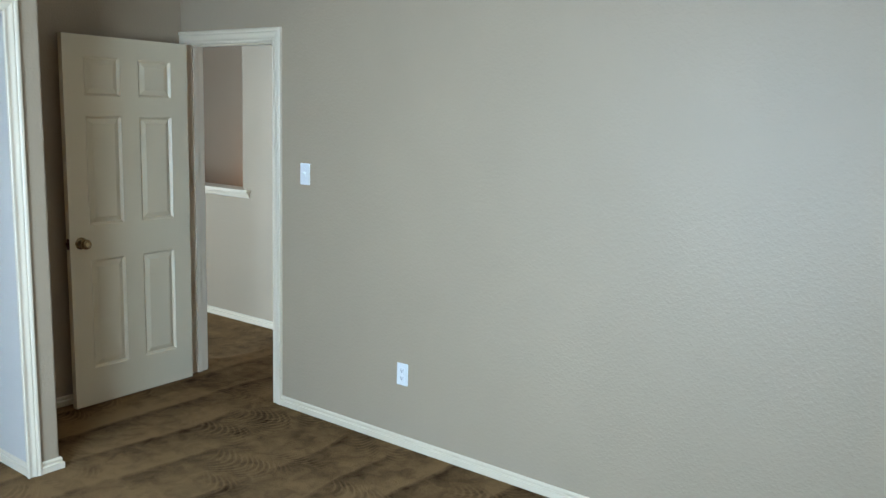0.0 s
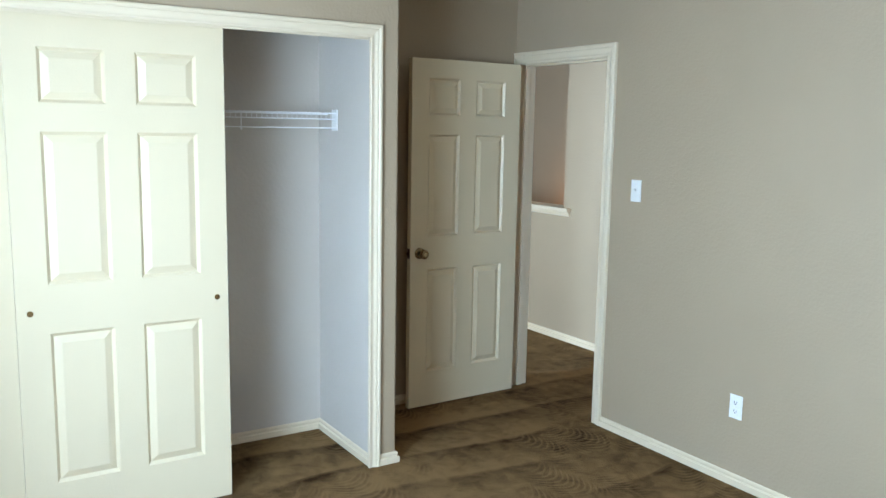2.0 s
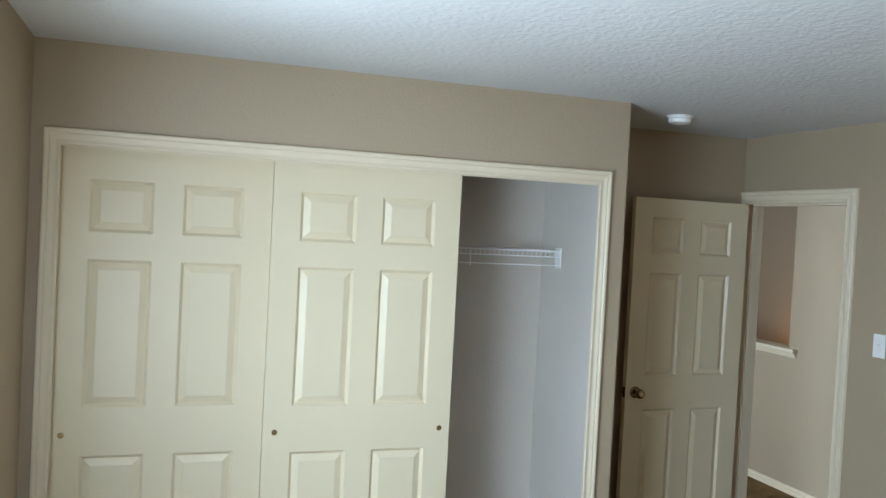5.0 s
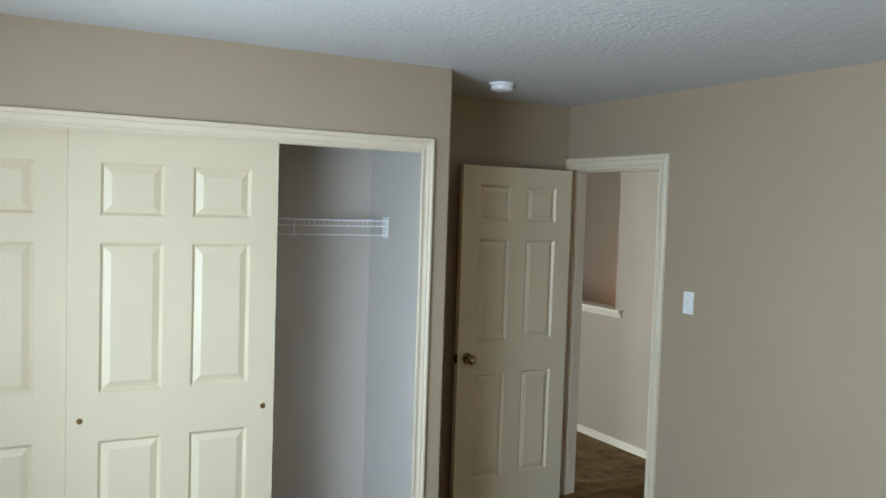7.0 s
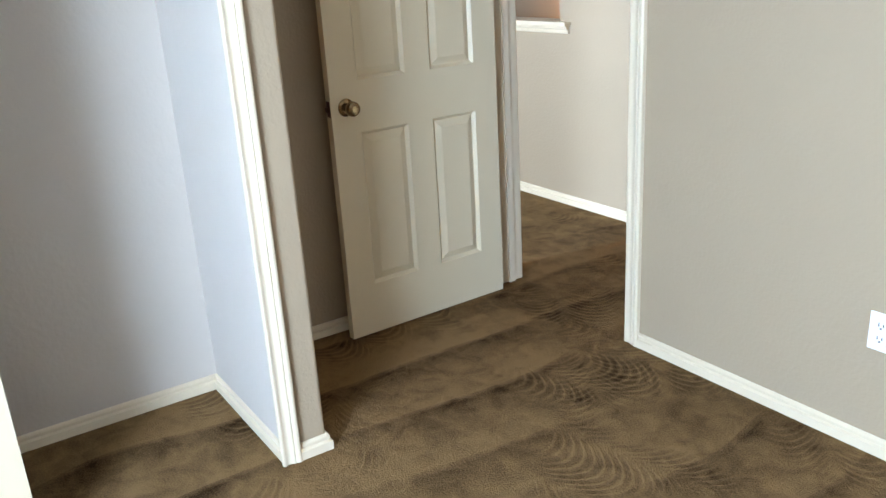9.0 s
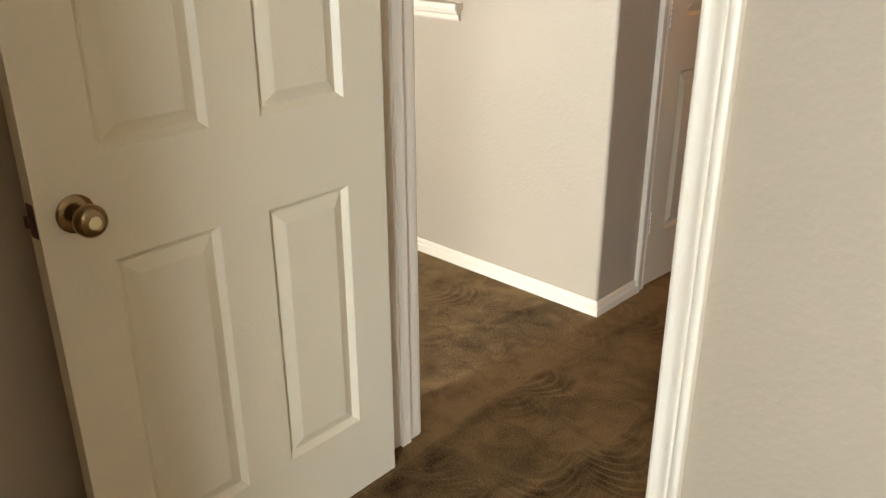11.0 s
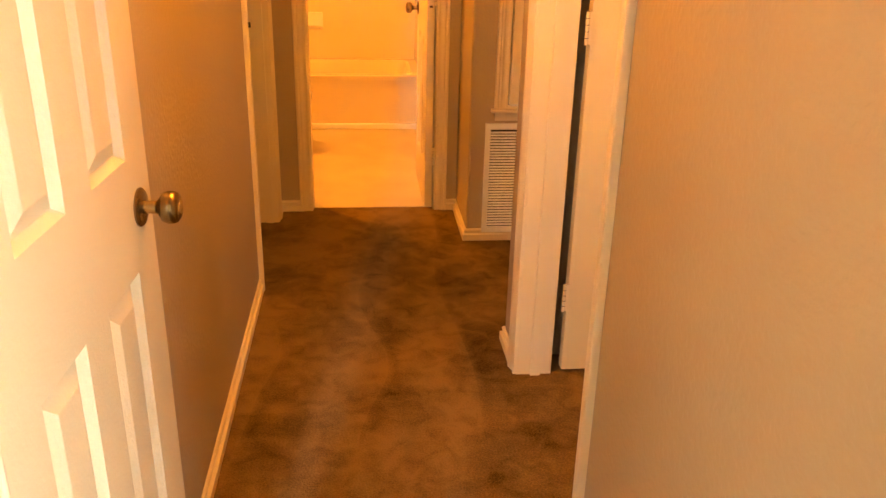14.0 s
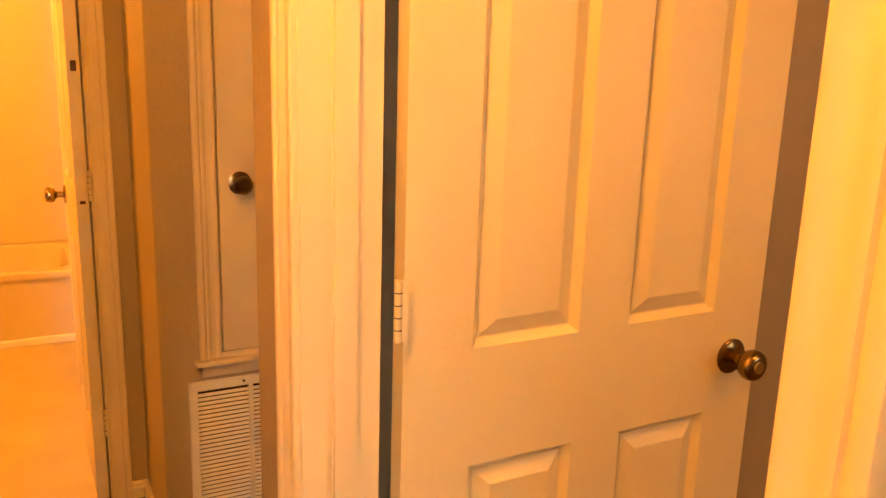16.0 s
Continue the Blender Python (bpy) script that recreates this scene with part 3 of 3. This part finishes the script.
def outlet(m):
    base = wall_plate("wall_outlet", m, "white duplex wall outlet low on the beige wall", "outlet")
    for z in (-0.020, 0.020):
        r = part("receptacle", soft_box(-0.017, 0.017, -0.008, -0.005, z - 0.0145, z + 0.0145, 0.002), PLASTIC, base)
        part("slot", boxes((-0.008, -0.0055, -0.0084, -0.0075, z - 0.002, z + 0.008)), SLOT, r)
        part("slot", boxes((0.0055, 0.008, -0.0084, -0.0075, z - 0.002, z + 0.007)), SLOT, r)
        part("ground_slot", boxes((-0.0025, 0.0025, -0.0084, -0.0075, z - 0.010, z - 0.005)), SLOT, r)
    screw(base, 0.0)


switch(pose(-2.705, YN, 1.337), "white toggle light switch plate beside the bedroom door")
switch(pose(HX, 6.66, 1.337, 0, 0, 90), "white toggle light switch plate on the warm-lit hall wall")
outlet(pose(-1.998, YN, 0.378))
outlet(pose(-2.73, YS, 0.36, 0, 0, 180))


def ceiling_lamp(m):
    base = empty("ceiling_light", m, "lit flush ceiling light, dark bronze rim and amber glass bowl", "ceiling light")
    part("rim", lathe(bmesh.new(), [(0, 0), (0.165, 0), (0.178, -0.012), (0.176, -0.022), (0.160, -0.040), (0.146, -0.052), (0.140, -0.050), (0.0, -0.050)], 48), BRONZE, base, "dark bronze stepped rim", True)
    g = part("glass_bowl", lathe(bmesh.new(), [(0.133, -0.048), (0.130, -0.062), (0.118, -0.085), (0.093, -0.110), (0.060, -0.127), (0.025, -0.135), (0, -0.136)], 48), GLOW, base, "glowing amber glass bowl", True)
    g.visible_shadow = False
    part("finial", lathe(bmesh.new(), [(0, -0.128), (0.018, -0.132), (0.016, -0.140), (0.007, -0.146), (0.009, -0.153), (0.004, -0.160), (0, -0.161)], 20), BRONZE, base, "small dark finial", True)


ceiling_lamp(pose(-0.775, 1.215, H) @ Matrix.Diagonal((0.76, 0.76, 0.9, 1)))


def smoke_detector(m):
    base = empty("smoke_detector", m, "round white smoke detector on the ceiling", "smoke detector")
    part("mounting_base", lathe(bmesh.new(), [(0, 0), (0.066, 0), (0.066, -0.010), (0, -0.010)], 36), PLASTIC, base, smooth=True)
    part("cover", lathe(bmesh.new(), [(0.058, -0.010), (0.056, -0.014), (0.058, -0.018), (0.054, -0.034), (0.040, -0.040), (0, -0.041)], 36), PLASTIC, base, smooth=True)


smoke_detector(pose(-3.23, 2.525, H))


# ---- hall ----
def ledge():
    base = tagged(new("trim_ledge"), "cream moulded ledge on the half wall over the stairs", kind="structure")
    part("sill_board", soft_box(-6.42, -4.435, 4.398, 4.575, 1.026, 1.050), TRIM, base)
    part("apron", moulding((-6.42, YL, 1.026), (-4.445, YL, 1.026), (0, 0, -1), (0, -1, 0), [(0, 0), (0, 0.026), (0.014, 0.022), (0.02, 0.014), (0.034, 0.012), (0.042, 0.006), (0.042, 0)]), TRIM, base)


ledge()


def return_vent():
    base = empty("return_air_grille", pose(-2.830, YV, 0.038), "white louvred return air grille low in the hall wall", "air vent")
    w, h = 0.345, 0.508
    for r in ((0, w, 0, 0.028), (0, w, h - 0.028, h), (0, 0.024, 0.028, h - 0.028), (w - 0.024, w, 0.028, h - 0.028)):
        part("frame", soft_box(r[0], r[1], -0.010, 0.0, r[2], r[3], 0.002, 1), VENT, base)
    # flat dark sheet in place of the unlit duct; the wall is solid here
    part("duct_shade", boxes((0.02, w - 0.02, -0.0008, -0.0002, 0.02, h - 0.02)), HOLLOW_SHADE, base)
    part("centre_bar", boxes((w / 2 - 0.006, w / 2 + 0.006, -0.010, -0.001, 0.028, h - 0.028)), VENT, base)
    n = 34
    for a, b in ((0.024, w / 2 - 0.006), (w / 2 + 0.006, w - 0.024)):
        for k in range(n):
            z = 0.034 + k * (h - 0.066) / n
            bm = bmesh.new()
            v = [bm.verts.new(c) for c in ((a, -0.002, z + 0.0075), (b, -0.002, z + 0.0075), (b, -0.009, z + 0.001), (a, -0.009, z + 0.001), (a, -0.001, z + 0.0065), (b, -0.001, z + 0.0065), (b, -0.008, z), (a, -0.008, z))]
            for f in ((0, 1, 2, 3), (7, 6, 5, 4), (0, 4, 5, 1), (1, 5, 6, 2), (2, 6, 7, 3), (3, 7, 4, 0)):
                bm.faces.new([v[i] for i in f])
            part("louvre", bm, VENT, base)
    for z in (0.014, h - 0.014):
        m = Matrix.Translation((w / 2 - 0.02, -0.010, z)) @ Euler((radians(90), 0, 0)).to_matrix().to_4x4()
        part("screw", lathe(bmesh.new(), [(0, 0.001), (0.004, 0.0008), (0.0045, 0)], 10, m), BRASS, base)


return_vent()


def linen_cabinet():
    base = empty("hall_cabinet", pose(0, 0, 0), "cream built-in hall cabinet with a panelled door and brass knob", "cabinet")
    x0, x1, z0, z1, y = -2.735, -2.37, 0.625, 2.03, YV
    part("frame_leg", moulding((x0, y, 0.611), (x0, y, z1), (-1, 0, 0), (0, -1, 0), CASING, 0, 1), TRIM, base)
    part("frame_leg", moulding((x1, y, 0.611), (x1, y, z1), (1, 0, 0), (0, -1, 0), CASING, 0, 1), TRIM, base)
    part("frame_head", moulding((x0, y, z1), (x1, y, z1), (0, 0, 1), (0, -1, 0), CASING, 1, 1), TRIM, base)
    part("sill", soft_box(x0 - 0.075, x1 + 0.075, y - 0.032, y, 0.596, 0.611), TRIM, base)
    part("sill_moulding", moulding((x0 - 0.055, y, 0.596), (x1 + 0.055, y, 0.596), (0, 0, -1), (0, -1, 0), [(0, 0), (0, 0.022), (0.012, 0.018), (0.03, 0.010), (0.038, 0.008), (0.038, 0)]), TRIM, base)
    part("rail", boxes((x0, x1, y - 0.006, y, 0.611, z0)), TRIM, base)
    # dark sheet that paints the shade in the gap round the cabinet door
    part("gap_shade_sheet", boxes((x0, x1, y + 0.02, y + 0.03, z0, z1)), HOLLOW_SHADE, base)
    d = part("door", soft_box(x0 + 0.004, x1 - 0.004, y - 0.012, y + 0.012, z0 + 0.004, z1 - 0.004, 0.002, 1), DOOR, base, "cream cabinet door")
    for a, b in ((0.775, 1.36), (1.46, 1.93)):
        bm = bmesh.new()
        rings = []
        for i, t in ((0, 0.0005), (0.004, 0.004), (0.012, 0.004), (0.034, 0.010), (0.036, 0.010)):
            rings.append([bm.verts.new((x, y - 0.012 - t, z)) for x, z in ((x0 + 0.108 + i, a + i), (x1 - 0.108 - i, a + i), (x1 - 0.108 - i, b - i), (x0 + 0.108 + i, b - i))])
        for p, q in zip(rings, rings[1:]):
            for k in range(4):
                bm.faces.new((p[k], p[(k + 1) % 4], q[(k + 1) % 4], q[k]))
        bm.faces.new(rings[-1])
        part("raised_panel", bm, DOOR, d)
    m = Matrix.Translation((-2.675, y - 0.012, 1.10)) @ Euler((radians(90), 0, 0)).to_matrix().to_4x4()
    k = part("knob", lathe(bmesh.new(), [(0.011, 0.0), (0.011, 0.024), (0.020, 0.032), (0.025, 0.040), (0.025, 0.050), (0.018, 0.058), (0, 0.060)], 28, m), BRASS, d, "round antique brass knob", True)
    part("knob_rosette", lathe(bmesh.new(), [(0.031, 0), (0.031, 0.004), (0.022, 0.007), (0.0, 0.008)], 28, m), BRASS, base, "brass rosette", True)


linen_cabinet()

# ---- strike plates ----
def strike(name, m, mat, label):
    base = empty(name, m, label, "strike plate")
    part("plate", boxes((-0.013, 0.013, 0.0, 0.0012, -0.029, 0.029)), mat, base)
    part("bolt_hole", boxes((-0.006, 0.006, 0.0012, 0.0016, -0.012, 0.012)), SLOT, base)


strike("strike_plate", pose(DX1, 3.392, 0.93, 0, 0, 90), BRONZE, "dark bronze strike plate in the bedroom door jamb")
strike("strike_plate", pose(HX - 0.075, 7.745, 0.92, 0, 0, 180), TRIM, "painted strike plate in the open doorway's jamb")


# ---- bathroom ----
def bathtub():
    base = empty("bathtub", pose(0, 0, 0), "almond bathtub with a plain apron against the back wall", "bathtub")
    x0, x1, y0, y1, h = -4.445, -2.955, 9.585, 10.266, 0.366
    bm = soft_box(x0, x1, y0 + 0.012, y0 + 0.04, 0.003, h - 0.02, 0.003, 1)
    part("apron", bm, TUB, base, "plain almond apron")
    part("apron_foot", soft_box(x0, x1, y0 - 0.020, y0 + 0.012, 0.003, 0.038, 0.006, 2), PLASTIC, base, "pale caulked foot strip")
    bm = bmesh.new()
    def ring(dx, dy, z, r):
        pts = []
        a0, a1, b0, b1 = x0 + dx, x1 - dx, y0 + dy, y1 - dy
        for cx, cy, s in ((a1 - r, b1 - r, 0), (a0 + r, b1 - r, 1), (a0 + r, b0 + r, 2), (a1 - r, b0 + r, 3)):
            for k in range(6):
                t = math.pi / 2 * (s + k / 5)
                pts.append(bm.verts.new((cx + r * math.cos(t), cy + r * math.sin(t), z)))
        return pts
    rs = [ring(0, 0, h - 0.035, 0.004), ring(0, 0, h - 0.006, 0.004), ring(0.006, 0.006, h, 0.006), ring(0.06, 0.05, h, 0.09), ring(0.07, 0.06, h - 0.012, 0.09), ring(0.12, 0.10, 0.10, 0.10), ring(0.2, 0.17, 0.07, 0.08)]
    for a, b in zip(rs, rs[1:]):
        for k in range(len(a)):
            bm.faces.new((a[k], a[(k + 1) % len(a)], b[(k + 1) % len(a)], b[k]))
    bm.faces.new(rs[-1])
    part("basin", bm, TUB, base, "almond basin with a rounded rim", True)


bathtub()
structure("trim_tub_surround", boxes((-4.45, -2.95, 10.268, YT, 0.366, 1.9), (-2.962, -2.95, 9.585, 10.268, 0.366, 1.9)), SURROUND, "almond moulded tub surround panel")


def soap_dish():
    base = empty("soap_dish", pose(-3.72, 10.268, 0.64), "almond wall-mounted soap dish over the bathtub", "soap dish")
    part("back_plate", soft_box(-0.085, 0.085, -0.012, 0.0, -0.06, 0.06, 0.004), PORCELAIN, base)
    bm = bmesh.new()
    rows = []
    for z, d in ((-0.05, 0.01), (-0.045, 0.045), (-0.03, 0.06), (-0.02, 0.06), (-0.022, 0.052), (-0.035, 0.01)):
        rows.append([bm.verts.new((x, -d, z)) for x in (-0.083, 0.083)])
    for a, b in zip(rows, rows[1:]):
        bm.faces.new((a[0], a[1], b[1], b[0]))
    bm.faces.new([r[0] for r in rows]), bm.faces.new([r[1] for r in rows][::-1])
    part("tray", bm, PORCELAIN, base)


soap_dish()


def toilet():
    base = empty("toilet", pose(-4.03, 9.02, 0.003, 0, 0, 0), "white porcelain toilet beside the bathtub", "toilet")
    def oval(bm, rows):
        rings = []
        for cx, a, b, z in rows:
            rings.append([bm.verts.new((cx + a * math.cos(t), b * math.sin(t), z)) for t in (2 * math.pi * k / 28 for k in range(28))])
        for p, q in zip(rings, rings[1:]):
            for k in range(28):
                bm.faces.new((p[k], p[(k + 1) % 28], q[(k + 1) % 28], q[k]))
        bm.faces.new(rings[0][::-1]), bm.faces.new(rings[-1])
        return bm
    part("pedestal", oval(bmesh.new(), [(0.05, 0.20, 0.10, 0), (0.05, 0.18, 0.09, 0.10), (0.08, 0.17, 0.11, 0.18), (0.12, 0.22, 0.16, 0.27), (0.13, 0.235, 0.175, 0.33), (0.13, 0.235, 0.175, 0.345)]), PORCELAIN, base, smooth=True)
    part("seat", oval(bmesh.new(), [(0.13, 0.235, 0.178, 0.346), (0.13, 0.240, 0.182, 0.352), (0.13, 0.238, 0.180, 0.362)]), PORCELAIN, base, smooth=True)
    part("lid", oval(bmesh.new(), [(0.12, 0.225, 0.175, 0.363), (0.12, 0.230, 0.178, 0.370), (0.12, 0.215, 0.165, 0.380)]), PORCELAIN, base, smooth=True)
    t = part("tank", soft_box(-0.38, -0.19, -0.22, 0.22, 0.32, 0.68, 0.02, 3), PORCELAIN, base, smooth=True)
    part("tank_lid", soft_box(-0.39, -0.18, -0.23, 0.23, 0.681, 0.715, 0.008, 2), PORCELAIN, t, smooth=True)


toilet()


def bulb_lamp(name, m, label, scale=1.0):
    base = empty(name, m, label, "lamp")
    part("socket", lathe(bmesh.new(), [(0, -0.06), (0.016, -0.06), (0.016, -0.02), (0.012, -0.018), (0, -0.018)], 16), BRASS, base, smooth=True)
    b = part("bulb", lathe(bmesh.new(), [(0.010, -0.018), (0.014, -0.005), (0.018, 0.012), (0.016, 0.032), (0.008, 0.058), (0, 0.072)], 16), BULB, base, "glowing candle bulb", True)
    b.visible_shadow = False
    return base


s = bulb_lamp("stair_wall_lamp", pose(-5.47, 5.40, 0.90), "lit brass wall lamp with a candle bulb in the stairwell")
part("arm", rod_bm((0, 0, -0.05), (0, 0.195, -0.05), 0.006), BRASS, s)
part("back_plate", soft_box(-0.04, 0.04, 0.192, 0.200, -0.11, 0.01), BRASS, s)
